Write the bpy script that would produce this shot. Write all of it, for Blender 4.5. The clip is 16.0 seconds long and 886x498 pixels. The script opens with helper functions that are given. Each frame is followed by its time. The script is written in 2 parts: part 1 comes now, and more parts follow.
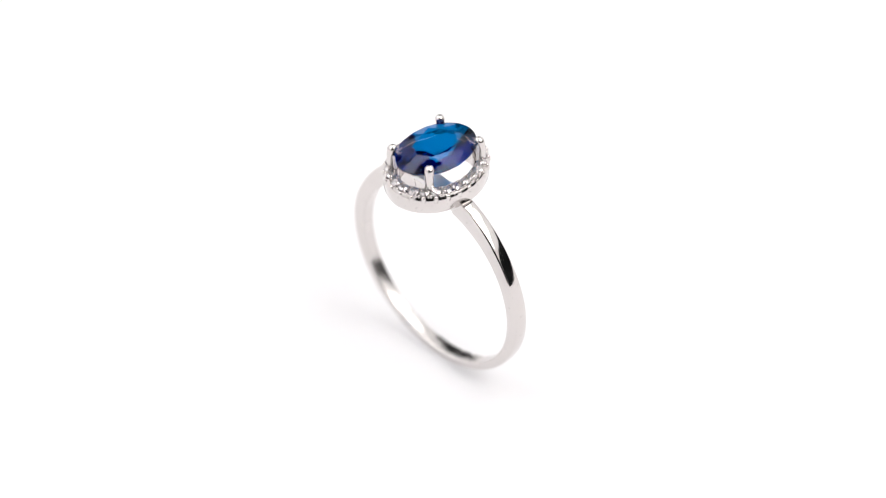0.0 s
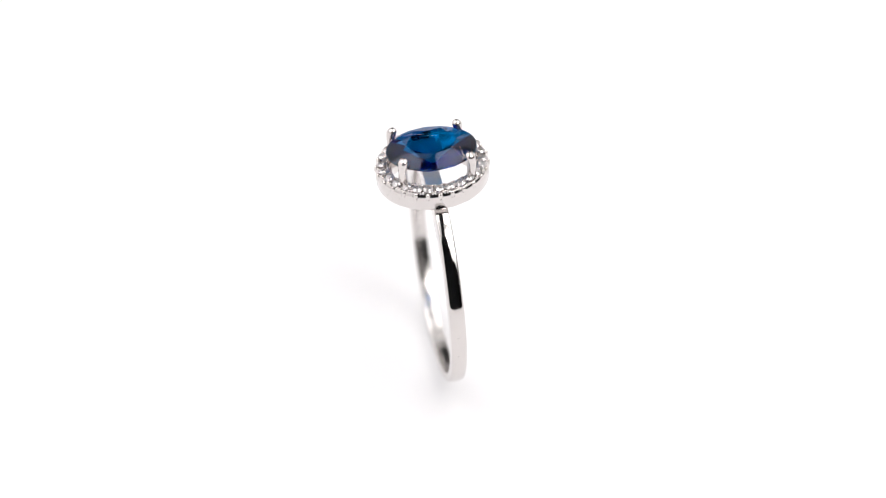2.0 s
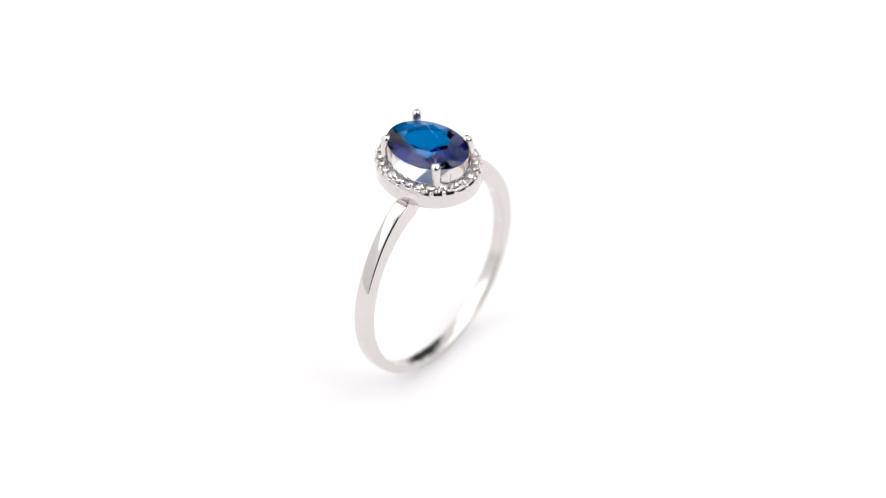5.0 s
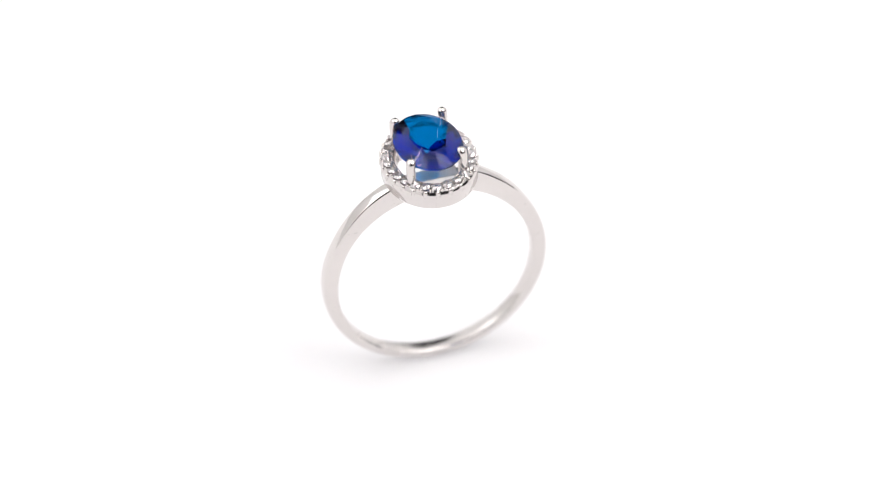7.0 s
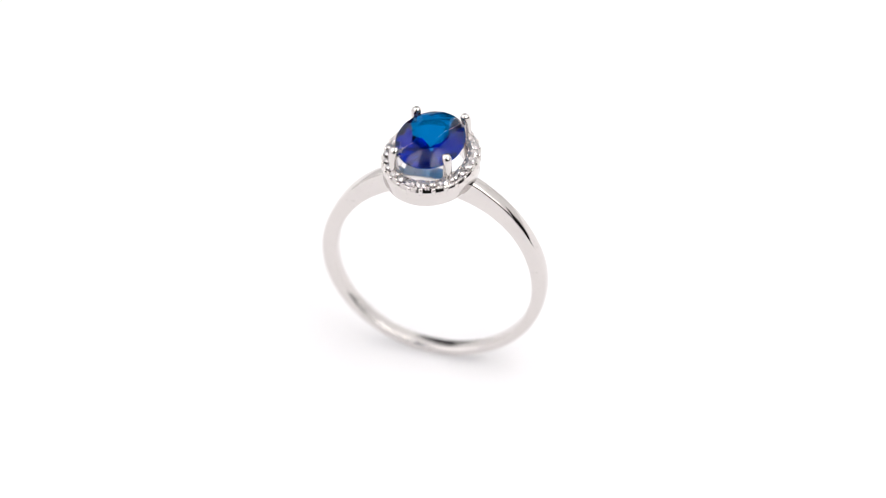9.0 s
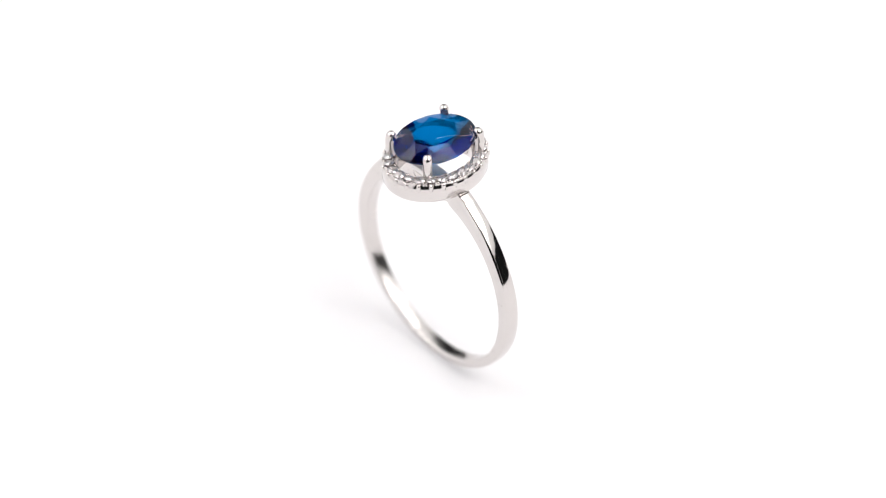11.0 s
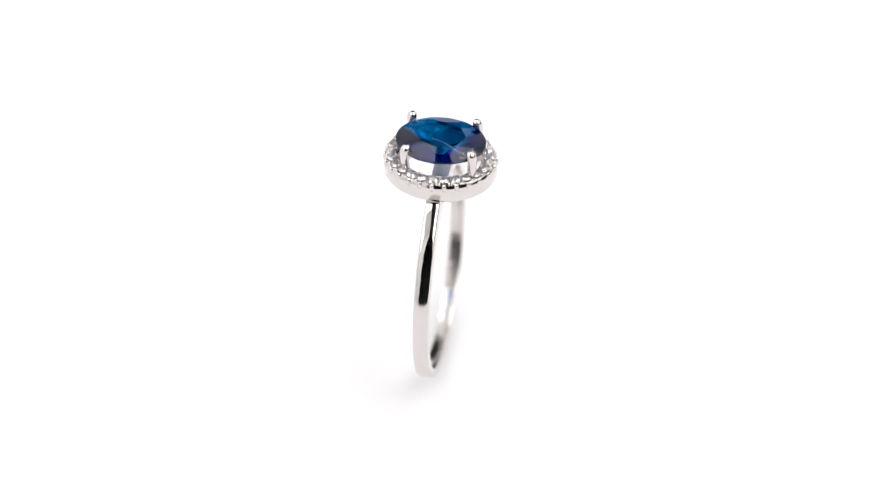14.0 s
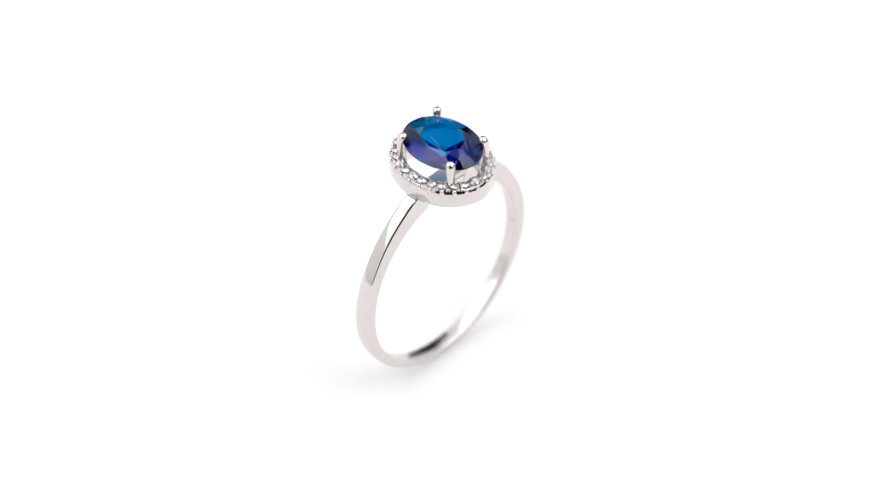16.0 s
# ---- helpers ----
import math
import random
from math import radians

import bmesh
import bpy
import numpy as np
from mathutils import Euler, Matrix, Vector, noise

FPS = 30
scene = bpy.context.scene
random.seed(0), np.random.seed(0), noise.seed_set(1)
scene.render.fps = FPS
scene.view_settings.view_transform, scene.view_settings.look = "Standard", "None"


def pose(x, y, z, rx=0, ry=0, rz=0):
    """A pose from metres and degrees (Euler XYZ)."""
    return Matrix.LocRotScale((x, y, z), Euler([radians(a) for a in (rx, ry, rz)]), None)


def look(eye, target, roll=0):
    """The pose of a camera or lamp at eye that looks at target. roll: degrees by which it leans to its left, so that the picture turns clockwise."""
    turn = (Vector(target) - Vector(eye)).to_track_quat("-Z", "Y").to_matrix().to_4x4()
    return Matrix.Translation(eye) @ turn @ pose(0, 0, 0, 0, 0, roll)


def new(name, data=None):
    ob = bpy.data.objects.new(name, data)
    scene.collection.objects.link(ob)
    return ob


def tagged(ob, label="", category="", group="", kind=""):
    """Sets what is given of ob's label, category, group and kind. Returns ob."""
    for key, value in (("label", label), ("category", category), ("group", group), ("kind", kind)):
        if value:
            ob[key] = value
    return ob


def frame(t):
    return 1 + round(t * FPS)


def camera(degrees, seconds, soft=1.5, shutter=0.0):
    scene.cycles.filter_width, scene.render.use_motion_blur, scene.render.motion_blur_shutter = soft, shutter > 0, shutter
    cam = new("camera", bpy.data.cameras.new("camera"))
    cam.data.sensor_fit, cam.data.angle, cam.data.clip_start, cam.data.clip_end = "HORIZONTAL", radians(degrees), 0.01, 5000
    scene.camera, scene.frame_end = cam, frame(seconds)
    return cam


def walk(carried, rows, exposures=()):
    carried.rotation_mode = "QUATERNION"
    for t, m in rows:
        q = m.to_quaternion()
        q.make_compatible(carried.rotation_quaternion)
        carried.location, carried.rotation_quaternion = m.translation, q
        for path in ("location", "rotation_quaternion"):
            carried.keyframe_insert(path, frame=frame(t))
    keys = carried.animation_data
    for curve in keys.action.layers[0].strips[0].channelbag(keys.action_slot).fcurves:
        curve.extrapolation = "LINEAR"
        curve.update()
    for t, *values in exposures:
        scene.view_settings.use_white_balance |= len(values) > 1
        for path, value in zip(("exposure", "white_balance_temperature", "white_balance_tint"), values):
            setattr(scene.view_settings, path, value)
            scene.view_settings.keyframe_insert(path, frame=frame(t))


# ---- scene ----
MM = 0.001
SECONDS = 16.0

# ---- camera: stands still on a tripod, looking down on the ring ----
FOV = 12.0
ELEVATION, DISTANCE, ROLL = 41.27, 0.38239, -1.258
TARGET = Vector((0.000501, 0.0, 0.01233))
cam = camera(FOV, SECONDS, soft=1.0)
_e = radians(ELEVATION)
EYE = TARGET + DISTANCE * Vector((0, -math.cos(_e), math.sin(_e)))
walk(cam, [(0.0, look(EYE, TARGET, ROLL)), (SECONDS, look(EYE, TARGET, ROLL))])
cam.data.dof.use_dof = True
cam.data.dof.focus_distance = 0.3748
cam.data.dof.aperture_fstop = 15.0
cam.data.dof.aperture_blades = 0

# ---- light: a white tent with lamps, open to a dark room on the camera's side ----
world = bpy.data.worlds.new("dim_room")
world.use_nodes = True
world.node_tree.nodes["Background"].inputs[0].default_value = (0.9, 0.92, 1.0, 1)
world.node_tree.nodes["Background"].inputs[1].default_value = 0.01
scene.world = world
scene.view_settings.exposure = 0.58


def area(name, eye, target, w, h, watts, colour):
    d = bpy.data.lights.new(name, "AREA")
    d.shape, d.size, d.size_y, d.energy, d.color = "RECTANGLE", w, h, watts, colour
    ob = new(name, d)
    ob.matrix_world = look(eye, target)
    return ob


area("lamp_top_left", (-0.25, 0.06, 0.70), (-0.25, 0.06, 0), 0.28, 0.46, 0.75, (1.0, 0.985, 0.97))
area("lamp_top_right", (0.25, 0.06, 0.70), (0.25, 0.06, 0), 0.28, 0.46, 0.9, (1.0, 0.985, 0.97))
area("lamp_right", (0.43, -0.12, 0.42), (0, -0.05, 0.18), 0.50, 0.36, 1.30, (1.0, 0.98, 0.96))
area("lamp_front", (0.22, -0.29, 0.56), (0, 0, 0), 0.18, 0.18, 0.62, (1.0, 0.985, 0.97))
area("lamp_left", (-0.43, 0.00, 0.38), (0, 0.00, 0.28), 0.66, 0.54, 0.95, (0.985, 0.985, 1.0))


# ---- materials ----
def material(name):
    m = bpy.data.materials.new(name)
    m.use_nodes = True
    nt = m.node_tree
    return m, nt, nt.nodes["Principled BSDF"], nt.nodes.new("ShaderNodeTexCoord")


def noise_node(nt, co, scale, detail=4.0, rough=0.55):
    n = nt.nodes.new("ShaderNodeTexNoise")
    n.inputs["Scale"].default_value, n.inputs["Detail"].default_value = scale, detail
    n.inputs["Roughness"].default_value = rough
    nt.links.new(co.outputs["Object"], n.inputs["Vector"])
    return n


def ramp(nt, src, lo, hi, a, b):
    r = nt.nodes.new("ShaderNodeMapRange")
    r.inputs["From Min"].default_value, r.inputs["From Max"].default_value = lo, hi
    r.inputs["To Min"].default_value, r.inputs["To Max"].default_value = a, b
    nt.links.new(src, r.inputs["Value"])
    return r.outputs["Result"]


def mix(nt, fac, a, b):
    n = nt.nodes.new("ShaderNodeMix")
    n.data_type = "RGBA"
    n.inputs[6].default_value, n.inputs[7].default_value = (*a, 1), (*b, 1)
    nt.links.new(fac, n.inputs[0])
    return n.outputs[2]


def bump(nt, src, dist, strength=1.0, normal=None):
    b = nt.nodes.new("ShaderNodeBump")
    b.inputs["Distance"].default_value, b.inputs["Strength"].default_value = dist, strength
    nt.links.new(src, b.inputs["Height"])
    if normal:
        nt.links.new(normal, b.inputs["Normal"])
    return b.outputs["Normal"]


def matte(name, a, b, scale, rough, relief):
    m, nt, p, co = material(name)
    n1, n2 = noise_node(nt, co, scale), noise_node(nt, co, scale * 14)
    nt.links.new(mix(nt, n1.outputs["Fac"], a, b), p.inputs["Base Color"])
    nt.links.new(ramp(nt, n2.outputs["Fac"], 0.3, 0.7, rough - 0.05, rough + 0.05), p.inputs["Roughness"])
    nt.links.new(bump(nt, n2.outputs["Fac"], relief), p.inputs["Normal"])
    return m


def silver(name, colour, rough, wave, scratch):
    """Rhodium-plated silver: slow waves left by polishing, fine scratches, uneven gloss."""
    m, nt, p, co = material(name)
    slow, mid, fine = noise_node(nt, co, 260, 2), noise_node(nt, co, 900, 3), noise_node(nt, co, 9000, 3)
    p.inputs["Metallic"].default_value = 1.0
    pits = noise_node(nt, co, 2600, 1)
    dull = tuple(c * 0.93 for c in colour)
    spot = ramp(nt, pits.outputs["Fac"], 0.70, 0.76, 0.0, 0.28)
    blend = nt.nodes.new("ShaderNodeMix")
    blend.data_type = "RGBA"
    blend.inputs[7].default_value = (*[c * 0.45 for c in colour], 1)
    nt.links.new(spot, blend.inputs[0])
    nt.links.new(mix(nt, mid.outputs["Fac"], dull, colour), blend.inputs[6])
    nt.links.new(blend.outputs[2], p.inputs["Base Color"])
    nt.links.new(ramp(nt, mid.outputs["Fac"], 0.3, 0.75, rough * 0.6, rough * 1.5), p.inputs["Roughness"])
    n = bump(nt, slow.outputs["Fac"], wave)
    n = bump(nt, mid.outputs["Fac"], wave * 0.07, 1.0, n)
    nt.links.new(bump(nt, fine.outputs["Fac"], scratch, 1.0, n), p.inputs["Normal"])
    return m


def shader_only(name):
    m = bpy.data.materials.new(name)
    m.use_nodes = True
    nt = m.node_tree
    nt.nodes.remove(nt.nodes["Principled BSDF"])
    co = nt.nodes.new("ShaderNodeTexCoord")
    n = noise_node(nt, co, 700, 2)
    return m, nt, bump(nt, n.outputs["Fac"], 0.000006)


def tinted_crystal(name, through_colour, gloss_colour, inner_colour, ior):
    """Tinted light passes, the gloss on the facets is almost white; light thrown back inside takes the tint."""
    m, nt, normal = shader_only(name)
    r, g = nt.nodes.new("ShaderNodeBsdfRefraction"), nt.nodes.new("ShaderNodeBsdfGlossy")
    f, x = nt.nodes.new("ShaderNodeFresnel"), nt.nodes.new("ShaderNodeMixShader")
    r.inputs["Color"].default_value = (*through_colour, 1)
    nt.links.new(mix(nt, ramp(nt, f.outputs[0], 0.35, 0.8, 0.0, 1.0), gloss_colour, inner_colour), g.inputs["Color"])
    r.inputs["IOR"].default_value = f.inputs["IOR"].default_value = ior
    r.inputs["Roughness"].default_value, g.inputs["Roughness"].default_value = 0.0, 0.015
    for node in (r, g, f):
        nt.links.new(normal, node.inputs["Normal"])
    nt.links.new(f.outputs[0], x.inputs[0])
    nt.links.new(r.outputs[0], x.inputs[1])
    nt.links.new(g.outputs[0], x.inputs[2])
    nt.links.new(x.outputs[0], nt.nodes["Material Output"].inputs["Surface"])
    return m


def whitened_crystal(name, colour, ior, gloss, white_share):
    """Clear stones: glass whose facets mirror the tent, white mixed in as painted light."""
    m, nt, normal = shader_only(name)
    g, d, m1 = nt.nodes.new("ShaderNodeBsdfGlass"), nt.nodes.new("ShaderNodeBsdfDiffuse"), nt.nodes.new("ShaderNodeMixShader")
    k, m2 = nt.nodes.new("ShaderNodeBsdfGlossy"), nt.nodes.new("ShaderNodeMixShader")
    g.inputs["Color"].default_value, d.inputs["Color"].default_value = (*colour, 1), (0.95, 0.90, 0.90, 1)
    k.inputs["Color"].default_value, k.inputs["Roughness"].default_value = (0.97, 0.95, 0.95, 1), 0.02
    g.inputs["IOR"].default_value, g.inputs["Roughness"].default_value = ior, 0.0
    m1.inputs[0].default_value, m2.inputs[0].default_value = gloss, white_share
    for node in (g, k):
        nt.links.new(normal, node.inputs["Normal"])
    for a, b, into in ((g, k, m1), (m1, d, m2)):
        nt.links.new(a.outputs[0], into.inputs[1])
        nt.links.new(b.outputs[0], into.inputs[2])
    nt.links.new(m2.outputs[0], nt.nodes["Material Output"].inputs["Surface"])
    return m


M_PAPER = matte("white_acrylic", (0.776, 0.768, 0.780), (0.791, 0.783, 0.795), 9.0, 0.55, 0.00002)
_p = M_PAPER.node_tree.nodes["Principled BSDF"]  # light spreads inside the sheet
_p.inputs["Subsurface Weight"].default_value = 1.0
_p.inputs["Subsurface Radius"].default_value = (1.0, 1.0, 1.0)
_p.inputs["Subsurface Scale"].default_value = 0.010
M_CLOTH = matte("white_tent_cloth", (0.82, 0.82, 0.82), (0.86, 0.86, 0.86), 12.0, 0.8, 0.0002)
M_DARK = matte("dark_room_paint", (0.012, 0.012, 0.014), (0.02, 0.02, 0.022), 2.0, 0.8, 0.001)
M_SILVER = silver("polished_silver", (0.690, 0.656, 0.640), 0.085, 0.00009, 0.0000006)
M_CAST = silver("cast_silver", (0.690, 0.655, 0.638), 0.13, 0.00008, 0.000001)
M_ROUGH = silver("unpolished_silver", (0.75, 0.73, 0.72), 0.45, 0.00005, 0.000002)
M_WORN = silver("worn_silver", (0.690, 0.656, 0.640), 0.21, 0.00012, 0.000003)
M_BLUE = tinted_crystal("blue_crystal", (0.016, 0.41, 0.69), (0.60, 0.60, 0.70), (0.11, 0.14, 0.46), 1.62)
M_CLEAR = whitened_crystal("clear_crystal", (1.0, 0.985, 0.98), 1.78, 0.30, 0.16)
M_LINT = matte("white_lint", (0.8, 0.8, 0.8), (0.75, 0.75, 0.75), 900.0, 0.7, 0.000005)


# ---- mesh helpers ----
def finish(name, bm, mat, smooth=True, scale=1.0, recalc=True):
    if recalc:
        bmesh.ops.recalc_face_normals(bm, faces=bm.faces)
    if scale != 1.0:
        bmesh.ops.scale(bm, vec=(scale, scale, scale), verts=bm.verts)
    me = bpy.data.meshes.new(name)
    bm.to_mesh(me)
    bm.free()
    me.materials.append(mat)
    for f in me.polygons:
        f.use_smooth = smooth
    return me


def part(name, bm, mat, parent, label="", smooth=True, sharp=None):
    """One mesh object, built in millimetres, under a thing or a part."""
    me = finish(name, bm, mat, smooth, MM)
    if sharp:
        me.set_sharp_from_angle(angle=radians(sharp))
    ob = new(name, me)
    ob.parent = parent
    return tagged(ob, label)


def slab(name, x0, x1, y0, y1, z0, z1, mat, label, category):
    bm = bmesh.new()
    bmesh.ops.create_cube(bm, size=1.0)
    bmesh.ops.scale(bm, vec=(x1 - x0, y1 - y0, z1 - z0), verts=bm.verts)
    bmesh.ops.translate(bm, vec=((x0 + x1) / 2, (y0 + y1) / 2, (z0 + z1) / 2), verts=bm.verts)
    return tagged(new(name, finish(name, bm, mat, False)), label, category, kind="structure")


def sweep(bm, rings, closed=True, cap=False):
    """Joins rings of vertices (lists of points) into a tube."""
    vs = [[bm.verts.new(p) for p in r] for r in rings]
    n, k = len(vs), len(vs[0])
    for i in range(n if closed else n - 1):
        a, b = vs[i], vs[(i + 1) % n]
        for j in range(k):
            bm.faces.new((a[j], a[(j + 1) % k], b[(j + 1) % k], b[j]))
    if cap and not closed:
        bm.faces.new(vs[0])
        bm.faces.new(vs[-1][::-1])
    return vs


# ---- the setting: white sheet, tent cloth, dark room ----
slab("floor", -0.45, 0.45, -0.40, 0.45, -0.04, -0.00009, M_PAPER, "smooth matt white acrylic sheet under the ring", "sheet")
slab("wall_left", -0.46, -0.45, -0.40, 0.46, -0.004, 0.72, M_CLOTH, "white cloth side wall of a photo tent", "wall")


def boxes(name, mat, label, category, spans):
    """Several boxes (x0, x1, y0, y1, z0, z1) as one piece of the setting."""
    bm = bmesh.new()
    for x0, x1, y0, y1, z0, z1 in spans:
        c = bmesh.ops.create_cube(bm, size=1.0)["verts"]
        bmesh.ops.scale(bm, vec=(x1 - x0, y1 - y0, z1 - z0), verts=c)
        bmesh.ops.translate(bm, vec=((x0 + x1) / 2, (y0 + y1) / 2, (z0 + z1) / 2), verts=c)
    return tagged(new(name, finish(name, bm, mat, False)), label, category, kind="structure")


# back cloth with a flap opening in its middle, and a cloth top with a flap towards the front
boxes("wall_back", M_CLOTH, "white cloth back wall of a photo tent", "wall",
      ((-0.45, -0.14, 0.45, 0.46, -0.004, 0.72), (0.14, 0.45, 0.45, 0.46, -0.004, 0.72), (-0.14, 0.14, 0.45, 0.46, 0.47, 0.72)))
boxes("wall_right", M_CLOTH, "white cloth side wall of a photo tent", "wall",
      ((0.45, 0.46, -0.40, 0.46, 0.20, 0.72), (0.45, 0.46, 0.15, 0.46, -0.004, 0.20)))
boxes("ceiling", M_CLOTH, "white cloth top of a photo tent", "ceiling",
      ((-0.46, -0.09, -0.40, 0.46, 0.72, 0.726), (0.09, 0.46, -0.40, 0.46, 0.72, 0.726), (-0.09, 0.09, 0.10, 0.46, 0.72, 0.726)))


def tent_front(name, side):
    """One half of the front cloth; the halves leave an opening that narrows towards the top."""
    bm = bmesh.new()
    edge = 0.22 if side < 0 else 0.43
    line = ((0.45, -0.004), (edge, -0.004), (edge, 0.26), (0.22, 0.38), (0.18, 0.52), (0.13, 0.63), (0.08, 0.72), (0.45, 0.72))
    rows = [[bm.verts.new((side * x, y, z)) for x, z in line] for y in (-0.41, -0.402)]
    n = len(line)
    bm.faces.new(rows[0])
    bm.faces.new(rows[1][::-1])
    for i in range(n):
        bm.faces.new((rows[0][i], rows[0][(i + 1) % n], rows[1][(i + 1) % n], rows[1][i]))
    tagged(new(name, finish(name, bm, M_CLOTH, False)), "white cloth front flap of a photo tent", "wall", kind="structure")


tent_front("wall_front_1", -1)
tent_front("wall_front_2", 1)
for nm, b in (("room_floor", (-0.8, 0.8, -0.9, 0.8, -0.07, -0.045)), ("room_ceiling", (-0.8, 0.8, -0.9, 0.8, 1.0, 1.02)),
              ("room_wall_1", (-0.82, -0.8, -0.9, 0.8, -0.045, 1)), ("room_wall_2", (0.8, 0.82, -0.9, 0.8, -0.045, 1)),
              ("room_wall_3", (-0.8, 0.8, -0.92, -0.9, -0.045, 1)), ("room_wall_4", (-0.8, 0.8, 0.8, 0.82, -0.045, 1))):
    slab(nm, *b, M_DARK, "dark unlit room surface around the tent", "wall")

# ---- the ring, in millimetres: its plane is xz, its foot at the origin ----
BAND_X = 0.03  # the head sits a little off the band's middle
R_OUT, R_SIDE, BAND_W = 10.33, 10.55, 1.38
GEM_A, GEM_B, GEM_Z = 4.0, 3.0, 24.67
CROWN, GEM_TILT = 0.62, -2.5  # the gemstone sits a little askew
HALO_A, HALO_B, HALO_Z0, HALO_Z1 = 5.10, 4.34, 21.0, 23.20
STONES = 26
PSI = -0.98
HEAD = Matrix.Rotation(radians(PSI), 4, "Z")


def ellipse(a, b, t):
    """A point and the outward normal of the head's oval; its long way lies along y."""
    n = Vector((a * math.cos(t), b * math.sin(t), 0)).normalized()
    return Vector((b * math.cos(t), a * math.sin(t), 0)), n


def even_angles(a, b, count, shift=0.0):
    ts = np.linspace(0, 2 * math.pi, 2001)
    seg = np.hypot(np.diff(b * np.cos(ts)), np.diff(a * np.sin(ts)))
    run = np.concatenate([[0], np.cumsum(seg)])
    return [float(np.interp((i + shift) / count * run[-1], run, ts)) for i in range(count)]


def section(w, h, outer, inner, steps=5, mids=6):
    """The shank's cut as (across, depth): its outer side first, then its inner side, each with rounded corners."""
    out = []

    def arc(cx, cy, r, a0):
        for i in range(steps + 1):
            a = radians(a0 + 90 * i / steps)
            out.append((cx + r * math.cos(a), cy + r * math.sin(a)))

    def run(u0, u1, d):
        for i in range(1, mids):
            out.append((u0 + (u1 - u0) * i / mids, d))

    arc(w / 2 - outer, -outer, outer, 0)
    run(w / 2 - outer, -w / 2 + outer, 0.0)
    arc(-w / 2 + outer, -outer, outer, 90)
    arc(-w / 2 + inner, -h + inner, inner, 180)
    run(-w / 2 + inner, w / 2 - inner, -h)
    arc(w / 2 - inner, -h + inner, inner, 270)
    return out


def smoothstep(x, a, b):
    x = min(1, max(0, (x - a) / (b - a)))
    return x * x * (3 - 2 * x)


SECTION_HALF = 17  # points of the cut that belong to its outer side


def make_band(ring):
    bm = bmesh.new()
    rings = []
    count = 360
    for i in range(count):
        a = 2 * math.pi * i / count
        off = abs(math.degrees(math.atan2(math.cos(a), math.sin(a))))  # degrees from the top
        depth = 0.80 + 0.56 * smoothstep(180 - off, 30, 110)
        raised = 0.74 * (1 - smoothstep(off, 14, 66))                  # shoulders rise to meet the head
        raised += 0.26 * smoothstep(-math.cos(a), 0.0, 0.2) * (1 - smoothstep(off, 14, 34))  # one end stands higher
        notch = smoothstep(off, 12.6, 13.2) * (1 - smoothstep(off, 15.0, 15.8))
        low = 0.55 * notch + 0.95 * (1 - smoothstep(off, 12.0, 13.0)) - raised
        w = BAND_W - 0.06 * (1 - smoothstep(off, 25, 70)) - 0.25 * notch + 0.25 * (1 - smoothstep(off, 11.0, 12.6))
        sag = 0.09 * (1 - smoothstep(180 - off, 5, 55))                # the foot is drawn a little out of round
        pts = []
        for k, (u, d) in enumerate(section(w, depth - low, 0.15, 0.16)):
            bow = 1 - (2 * u / w) ** 2
            r = d - low + (0.095 * bow - 0.04 if k < SECTION_HALF else -0.05 * bow)
            rx, rz = R_SIDE + r, R_OUT + r
            pts.append((BAND_X + rx * math.cos(a), u, R_OUT + rz * math.sin(a) - sag))
        rings.append(pts)
    vs = sweep(bm, rings)
    inner = {v for r in vs for v in r[SECTION_HALF:]}
    for f in bm.faces:
        if all(v in inner for v in f.verts):
            f.material_index = 1
    band = part("band", bm, M_SILVER, ring, "slim polished silver band, gently tapered", sharp=50)
    band.data.materials.append(M_WORN)
    return band


def lathe_oval(bm, profile, count=208):
    """Sweeps a profile of (offset outwards from the outer oval, height) round the head."""
    rings = []
    for i in range(count):
        t = 2 * math.pi * i / count
        p, n = ellipse(HALO_A, HALO_B, t)
        rings.append([HEAD @ (p + n * o + Vector((0, 0, z))) for o, z in profile])
    sweep(bm, rings)


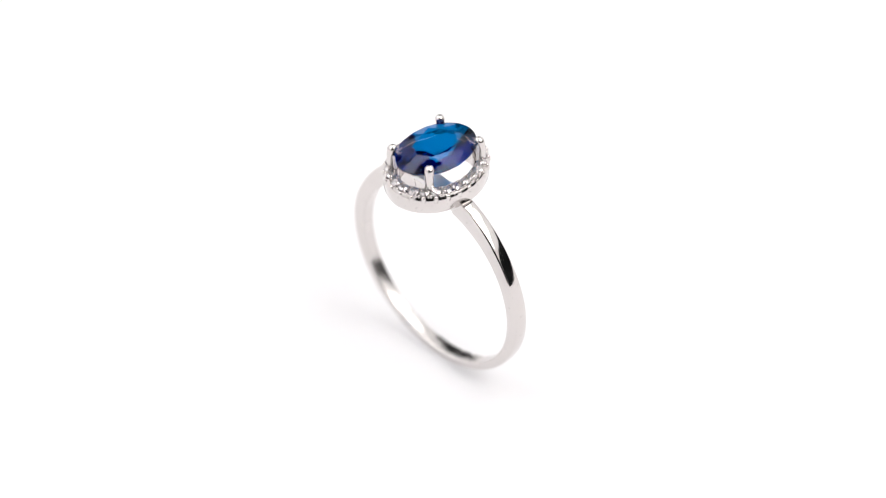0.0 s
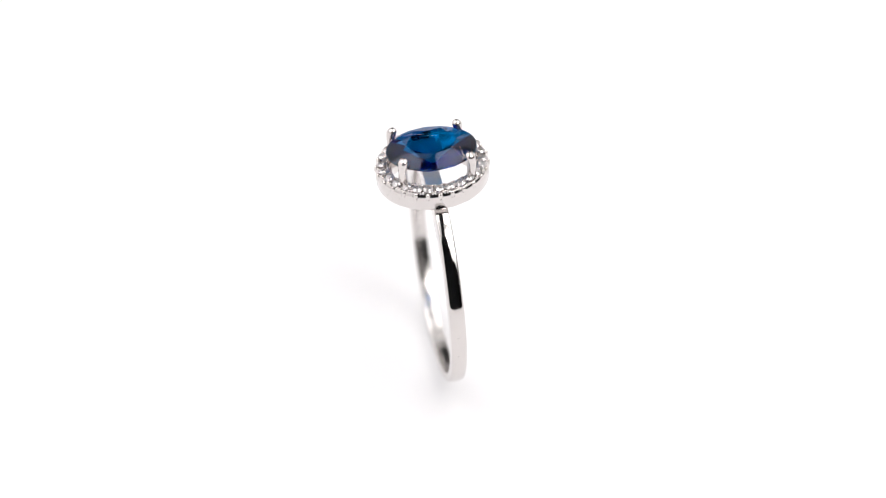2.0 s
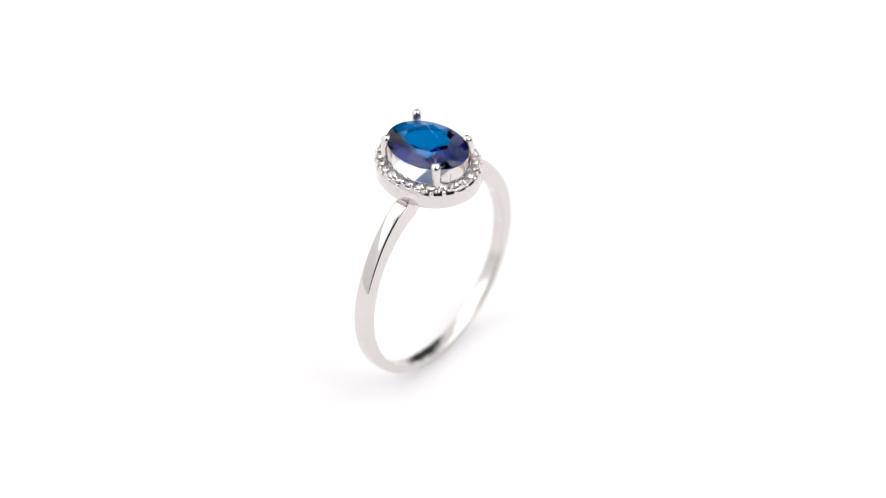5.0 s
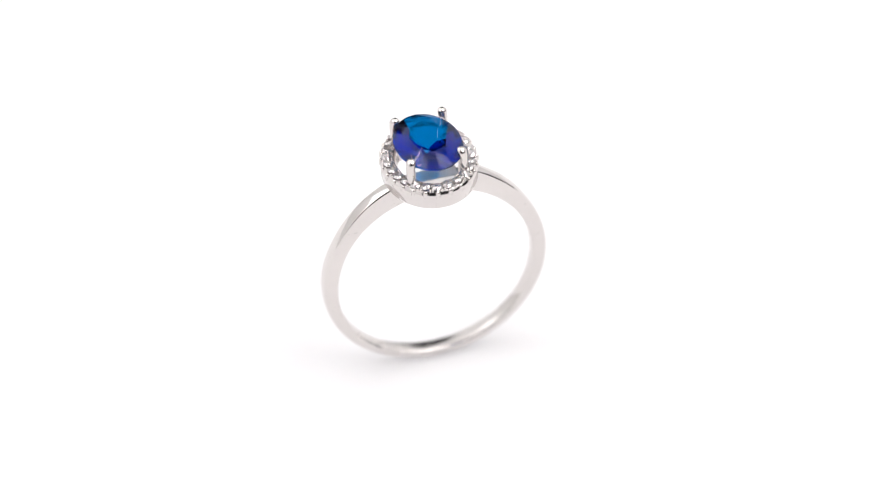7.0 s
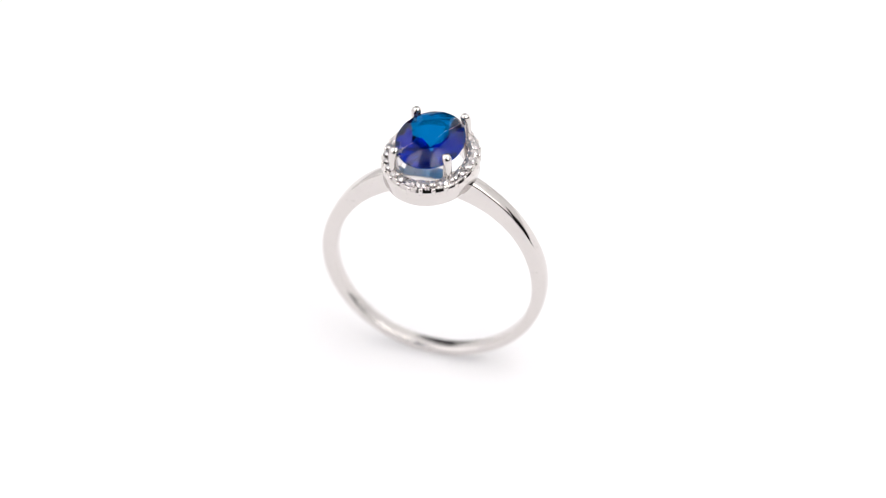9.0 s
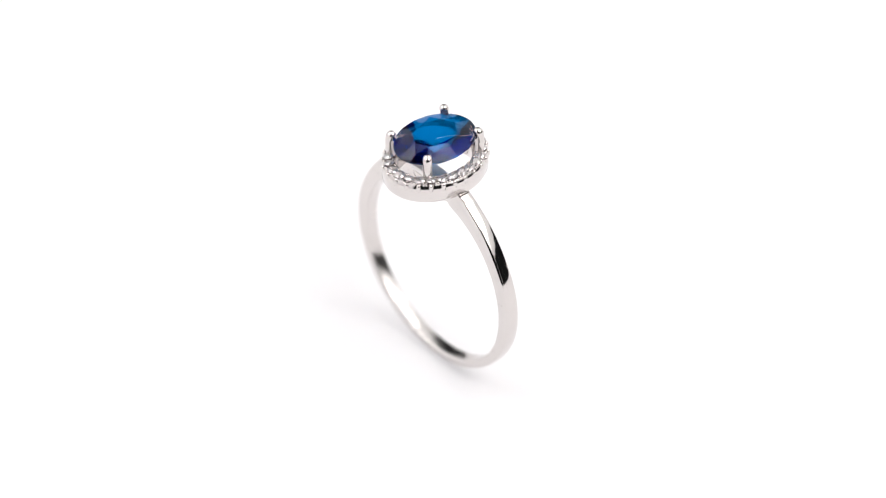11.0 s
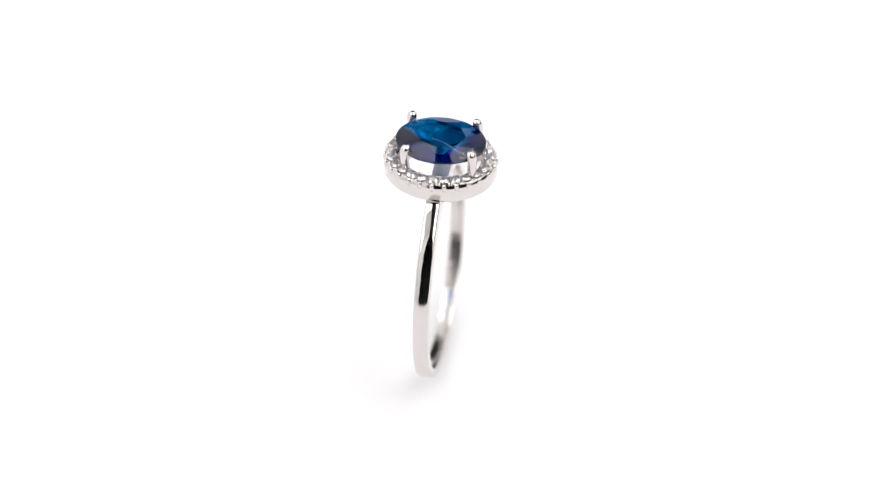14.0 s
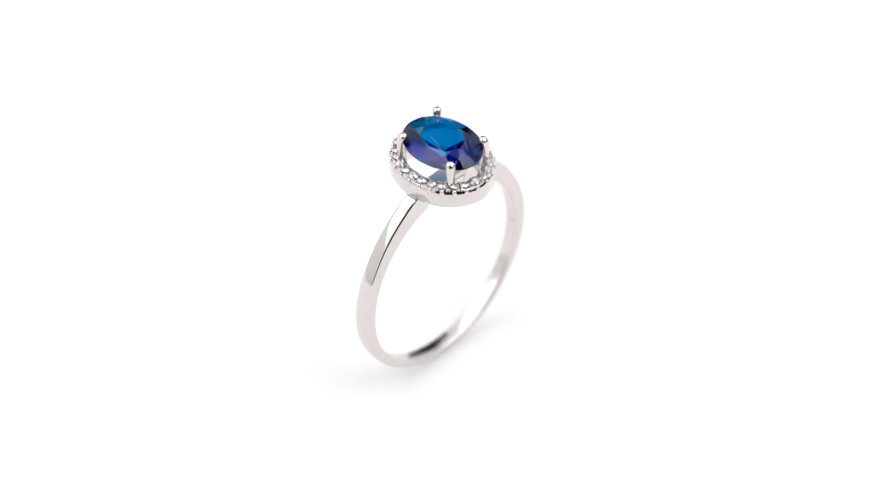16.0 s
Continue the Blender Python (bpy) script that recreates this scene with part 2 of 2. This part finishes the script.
def make_halo(ring):
    bm = bmesh.new()
    wall = 1.45
    z0, z1 = HALO_Z0, HALO_Z1
    mid_a, mid_b = HALO_A - 0.62, HALO_B - 0.62  # the stones sit close to the outer rim
    lathe_oval(bm, [(-0.95, z0 - 0.34), (-0.55, z0 - 0.16), (-0.26, z0 + 0.02), (-0.14, z0 + 0.14), (-0.05, z0 + 0.36), (0.0, z1 - 0.80), (0.0, z1 - 0.60), (-0.03, z1 - 0.52), (-0.17, z1 - 0.20), (-0.20, z1 - 0.18),
                    (-0.24, z1 - 0.22), (-0.42, z1 - 0.42), (-wall + 0.62, z1 - 0.42), (-wall + 0.46, z1 - 0.20), (-wall + 0.38, z1 - 0.14),
                    (-wall + 0.22, z1 - 0.16), (-wall + 0.02, z1 - 0.45), (-wall, z1 - 0.55), (-wall + 0.05, z0), (-wall + 0.2, z0 - 0.34)])
    halo = part("halo", bm, M_CAST, ring, "oval silver halo setting with bead-set clear stones", sharp=40)
    # one small brilliant, shared by all
    bm = bmesh.new()
    brilliant(bm, 0.48, 0.48, 0.15, 0.04, 0.36, 8, table=0.55)
    stone = finish("halo_stone", bm, M_CLEAR, False, MM)
    for t in even_angles(mid_a, mid_b, STONES):
        p, n = ellipse(mid_a, mid_b, t)
        ob = new("halo_stone", stone)
        ob.parent = halo
        yaw = math.atan2(n.y, n.x) + random.uniform(-0.5, 0.5)
        m = HEAD @ Matrix.Translation(p + Vector((0, 0, HALO_Z1 + 0.02 + random.uniform(-0.03, 0.03))))
        m = m @ Euler((random.uniform(-0.26, 0.26), random.uniform(-0.26, 0.26), yaw)).to_matrix().to_4x4()
        m.translation *= MM
        ob.matrix_basis = m
    # a short pin on the rim under each stone, and beads between the stones on the outer and the inner rim
    for name, r, h, inset, dz, shift in (("pin", 0.22, 0.80, 0.125, -0.90, 0.0),
                                         ("bead", 0.125, 0.60, 0.25, -0.59, 0.39), ("bead", 0.125, 0.60, 0.25, -0.59, 0.61),
                                         ("bead", 0.125, 0.60, wall - 0.36, -0.52, 0.37), ("bead", 0.125, 0.60, wall - 0.36, -0.52, 0.63)):
        bm = bmesh.new()
        claw_profile(bm, r, h, 12)
        claw = finish(name, bm, M_CAST, True, MM)
        for t in even_angles(mid_a, mid_b, STONES, shift):
            p, n = ellipse(HALO_A - inset, HALO_B - inset, t)
            ob = new(name, claw)
            ob.parent = halo
            m = HEAD @ Matrix.Translation(p + Vector((0, 0, HALO_Z1 + dz + random.uniform(-0.03, 0.03))))
            m.translation *= MM
            ob.matrix_basis = m
    return halo


def claw_profile(bm, r, h, seg):
    """A short pin, round at both ends, standing on z = 0."""
    prof = [(r * math.cos(radians(a)), r + r * math.sin(radians(a))) for a in (-84, -60, -30, 0)]
    prof += [(r * math.cos(radians(a)), h - r + r * math.sin(radians(a))) for a in (0, 30, 60, 84)]
    rings = [[(rr * math.cos(2 * math.pi * i / seg), rr * math.sin(2 * math.pi * i / seg), z) for i in range(seg)] for rr, z in prof]
    sweep(bm, rings, closed=False, cap=True)


def brilliant(bm, b, a, crown, girdle, pavilion, n=8, table=0.62, culet=0.03, g=4):
    """A brilliant cut with its girdle at z = 0; half-axes b along x and a along y. Flat facets meet a round,
    scalloped girdle, each main divided into g steps (an even number)."""
    def place(r, k, z):
        t = 2 * math.pi * k / n
        return Vector((b * r * math.cos(t), a * r * math.sin(t), z))

    def on_plane(p, q, r, s):
        """Moves s up or down on to the plane of p, q and r."""
        nrm = (q - p).cross(r - p)
        return Vector((s.x, s.y, p.z - (nrm.x * (s.x - p.x) + nrm.y * (s.y - p.y)) / nrm.z))

    half = g // 2
    tab = [bm.verts.new(place(table, k, girdle / 2 + crown)) for k in range(n)]
    mid = [bm.verts.new(place(table + (1 - table) * 0.54, k + 0.5, girdle / 2 + crown * 0.50)) for k in range(n)]
    low = [bm.verts.new(place(0.30, k + 0.5, -girdle / 2 - pavilion * 0.74)) for k in range(n)]
    cu = [bm.verts.new(place(culet, k, -girdle / 2 - pavilion)) for k in range(n)]
    edge = []
    for z, hub in ((girdle / 2, mid), (-girdle / 2, low)):
        line = []
        for i in range(g * n):
            k, q = divmod(i, g)
            h0 = k + (0.5 if q >= half else 0.0)
            p = place(1.0, i / g, z)
            if i % half:
                p = on_plane(hub[k].co, place(1.0, h0, z), place(1.0, h0 + 0.5, z), p)
            line.append(bm.verts.new(p))
        edge.append(line)
    gt, gb = edge
    bm.faces.new(tab)
    bm.faces.new(cu[::-1])
    for k in range(n):
        l = (k + 1) % n
        bm.faces.new((tab[k], mid[k], tab[l]))
        bm.faces.new((tab[k], mid[k - 1], gt[g * k]))
        bm.faces.new((tab[k], gt[g * k], mid[k]))
        for h in (0, half):
            ids = [(g * k + h + q) % (g * n) for q in range(half + 1)]
            bm.faces.new([mid[k]] + [gt[i] for i in ids])
            bm.faces.new([low[k]] + [gb[i] for i in reversed(ids)])
        bm.faces.new((gb[g * k], low[k - 1], cu[k]))
        bm.faces.new((gb[g * k], cu[k], low[k]))
        bm.faces.new((low[k], cu[k], cu[l]))
    for k in range(g * n):
        l = (k + 1) % (g * n)
        bm.faces.new((gt[k], gb[k], gb[l], gt[l]))


def make_gem(ring):
    bm = bmesh.new()
    brilliant(bm, GEM_B * 1.012, GEM_A * 1.012, CROWN, 0.24, 2.4, 8, table=0.56, g=8)
    bmesh.ops.rotate(bm, matrix=HEAD.to_3x3() @ Matrix.Rotation(radians(GEM_TILT), 3, "Y"), verts=bm.verts)
    bmesh.ops.translate(bm, vec=(0, 0, GEM_Z), verts=bm.verts)
    return part("gemstone", bm, M_BLUE, ring, "faceted deep blue oval gemstone", smooth=False)


# tips of the four prongs
TIPS = (Vector((-2.351, 2.748, 25.28)), Vector((2.44, 3.087, 25.36)), Vector((2.24, -2.919, 25.50)), Vector((-2.301, -3.194, 25.39)))


def make_prong(ring, tip):
    bm = bmesh.new()
    tip = HEAD @ tip
    out = Vector((tip.x, tip.y, 0)).normalized()
    foot = Vector((tip.x, tip.y, HALO_Z0 + 0.25)) - out * 0.12
    low = Vector((tip.x, tip.y, GEM_Z - 0.9)) + out * 0.06
    line = [foot, foot.lerp(low, 0.5), low, Vector((tip.x, tip.y, GEM_Z)) + out * 0.08, tip - Vector((0, 0, 0.12)) - out * 0.02]
    radii = [0.46, 0.43, 0.41, 0.41, 0.45]
    rings, seg = [], 20
    for c, r in zip(line, radii):
        rings.append([c + Vector((r * math.cos(2 * math.pi * i / seg), r * math.sin(2 * math.pi * i / seg), 0)) for i in range(seg)])
    top = line[-1]
    for a in (20, 40, 60, 76, 86):
        r, z = 0.45 * math.cos(radians(a)), 0.42 * math.sin(radians(a))
        rings.append([top - out * 0.10 * math.sin(radians(a)) + Vector((r * math.cos(2 * math.pi * i / seg), r * math.sin(2 * math.pi * i / seg), z)) for i in range(seg)])
    sweep(bm, rings, closed=False, cap=True)
    return part("prong", bm, M_CAST, ring)


def make_neck(ring, side):
    """The small post between the end of the shank and the halo."""
    bm = bmesh.new()
    rings = []
    for x, z, w, h in ((2.55, 19.6, 0.50, 0.26), (2.65, 20.3, 0.46, 0.28), (2.95, 20.7, 0.45, 0.32), (3.30, 20.95, 0.46, 0.36), (3.50, 21.3, 0.48, 0.36)):
        rings.append([(side * (x + h * math.cos(t)), w * math.sin(t), z) for t in [2 * math.pi * i / 20 for i in range(20)]])
    sweep(bm, rings, closed=False, cap=True)
    return part("neck", bm, M_ROUGH, ring)


def make_bridge(ring):
    """The flat plate under the gemstone that joins both shoulders."""
    bm = bmesh.new()
    rings = []
    for x in (-2.55, -2.5, -1.3, 0.0, 1.3, 2.5, 2.55):
        h = 0.86 if abs(x) > 2.52 else 0.98
        rings.append([(x, u * 0.80 * h, 20.86 + v * 0.30 * h - 0.15 - 0.012 * x * x) for u, v in ((-1, -1), (1, -1), (1, 0.7), (0.92, 1), (-0.92, 1), (-1, 0.7))])
    sweep(bm, rings, closed=False, cap=True)
    return part("bridge", bm, M_ROUGH, ring, "dull flat silver plate under the gemstone", sharp=30)


def make_ring():
    ring = tagged(new("ring"), "polished silver ring with blue oval gemstone, standing upright on white sheet", "ring")
    make_band(ring)
    make_halo(ring)
    make_gem(ring)
    make_bridge(ring)
    for tip in TIPS:
        make_prong(ring, tip)
    for side in (-1, 1):
        make_neck(ring, side)
    return ring


ring = make_ring()


def gem_top(x, y):
    """The height of the gemstone's upper side at a place, in millimetres."""
    r = math.hypot(x / GEM_B, y / GEM_A)
    return GEM_Z + 0.14 - x * math.sin(radians(GEM_TILT)) + CROWN * min(1.0, max(0.0, (1.0 - r) / 0.44))


def fibre(bm, pts, radius=0.006):
    """A thin bent hair through a few places, as a tube."""
    fine = []
    for i in range(len(pts) - 1):
        p0, p1, p2, p3 = pts[max(i - 1, 0)], pts[i], pts[i + 1], pts[min(i + 2, len(pts) - 1)]
        for k in range(6):
            t = k / 6
            fine.append(0.5 * (2 * p1 + (p2 - p0) * t + (2 * p0 - 5 * p1 + 4 * p2 - p3) * t * t + (3 * p1 - p0 - 3 * p2 + p3) * t ** 3))
    fine.append(pts[-1])
    rings = []
    for i, p in enumerate(fine):
        d = (fine[min(i + 1, len(fine) - 1)] - fine[max(i - 1, 0)]).normalized()
        a = d.orthogonal().normalized()
        b = d.cross(a)
        rings.append([p + radius * (a * math.cos(2.0944 * j) + b * math.sin(2.0944 * j)) for j in range(3)])
    sweep(bm, rings, closed=False, cap=True)


def make_lint(tip, long_ends, strands, seed, label):
    """A wisp of lint caught behind a prong, lying over the gemstone."""
    rng = random.Random(seed)
    bm = bmesh.new()
    tip = HEAD @ tip
    base = Vector((tip.x * 0.88, tip.y * 0.88, 0))
    lift = 0.05
    for ex, ey in long_ends:
        pts = []
        for k in range(6):
            t = k / 5
            x = base.x + (ex - base.x) * t + rng.uniform(-0.12, 0.12) * (0 < k < 5)
            y = base.y + (ey - base.y) * t + rng.uniform(-0.12, 0.12) * (0 < k < 5)
            pts.append(Vector((x, y, gem_top(x, y) + lift)))
        fibre(bm, pts, 0.0055)
    for _ in range(strands):
        a, n = rng.uniform(0, 2 * math.pi), rng.uniform(0.4, 1.0)
        bend = rng.uniform(-1.6, 1.6)
        x, y, pts = base.x, base.y, []
        for k in range(5):
            pts.append(Vector((x, y, gem_top(x, y) + lift + 0.12 * k * rng.uniform(0, 1))))
            x, y = x + n / 4 * math.cos(a + bend * k / 4), y + n / 4 * math.sin(a + bend * k / 4)
        fibre(bm, pts, 0.0085)
    me = finish("lint", bm, M_LINT, True, MM)
    return tagged(new("lint", me), label, "lint", "lint on the ring")


lint_long = make_lint(TIPS[3], ((-0.75, 0.7),), 10, 4, "long pale lint hairs caught on a prong over gemstone")
lint_short = make_lint(TIPS[1], ((1.0, 1.6),), 11, 9, "short pale lint tuft caught behind a ring prong")


# ---- movement: the ring turns with its hidden turntable, at an even pace ----
LEAN = pose(0, 0, 0, 1.09, 0, 0) @ pose(0, 0, 0, 0, 0.99, 0)


def ring_pose(t):
    turn = pose(0, 0, 0, 0, 0, -46.275 - 16.747 * t)
    return turn @ Matrix.Translation((0.000113, 0.000043, 0.000072)) @ LEAN


def motions():
    rows = [(0.5 * i, ring_pose(0.5 * i)) for i in range(33)]
    walk(ring, rows)
    walk(lint_long, rows)
    walk(lint_short, rows)


motions()
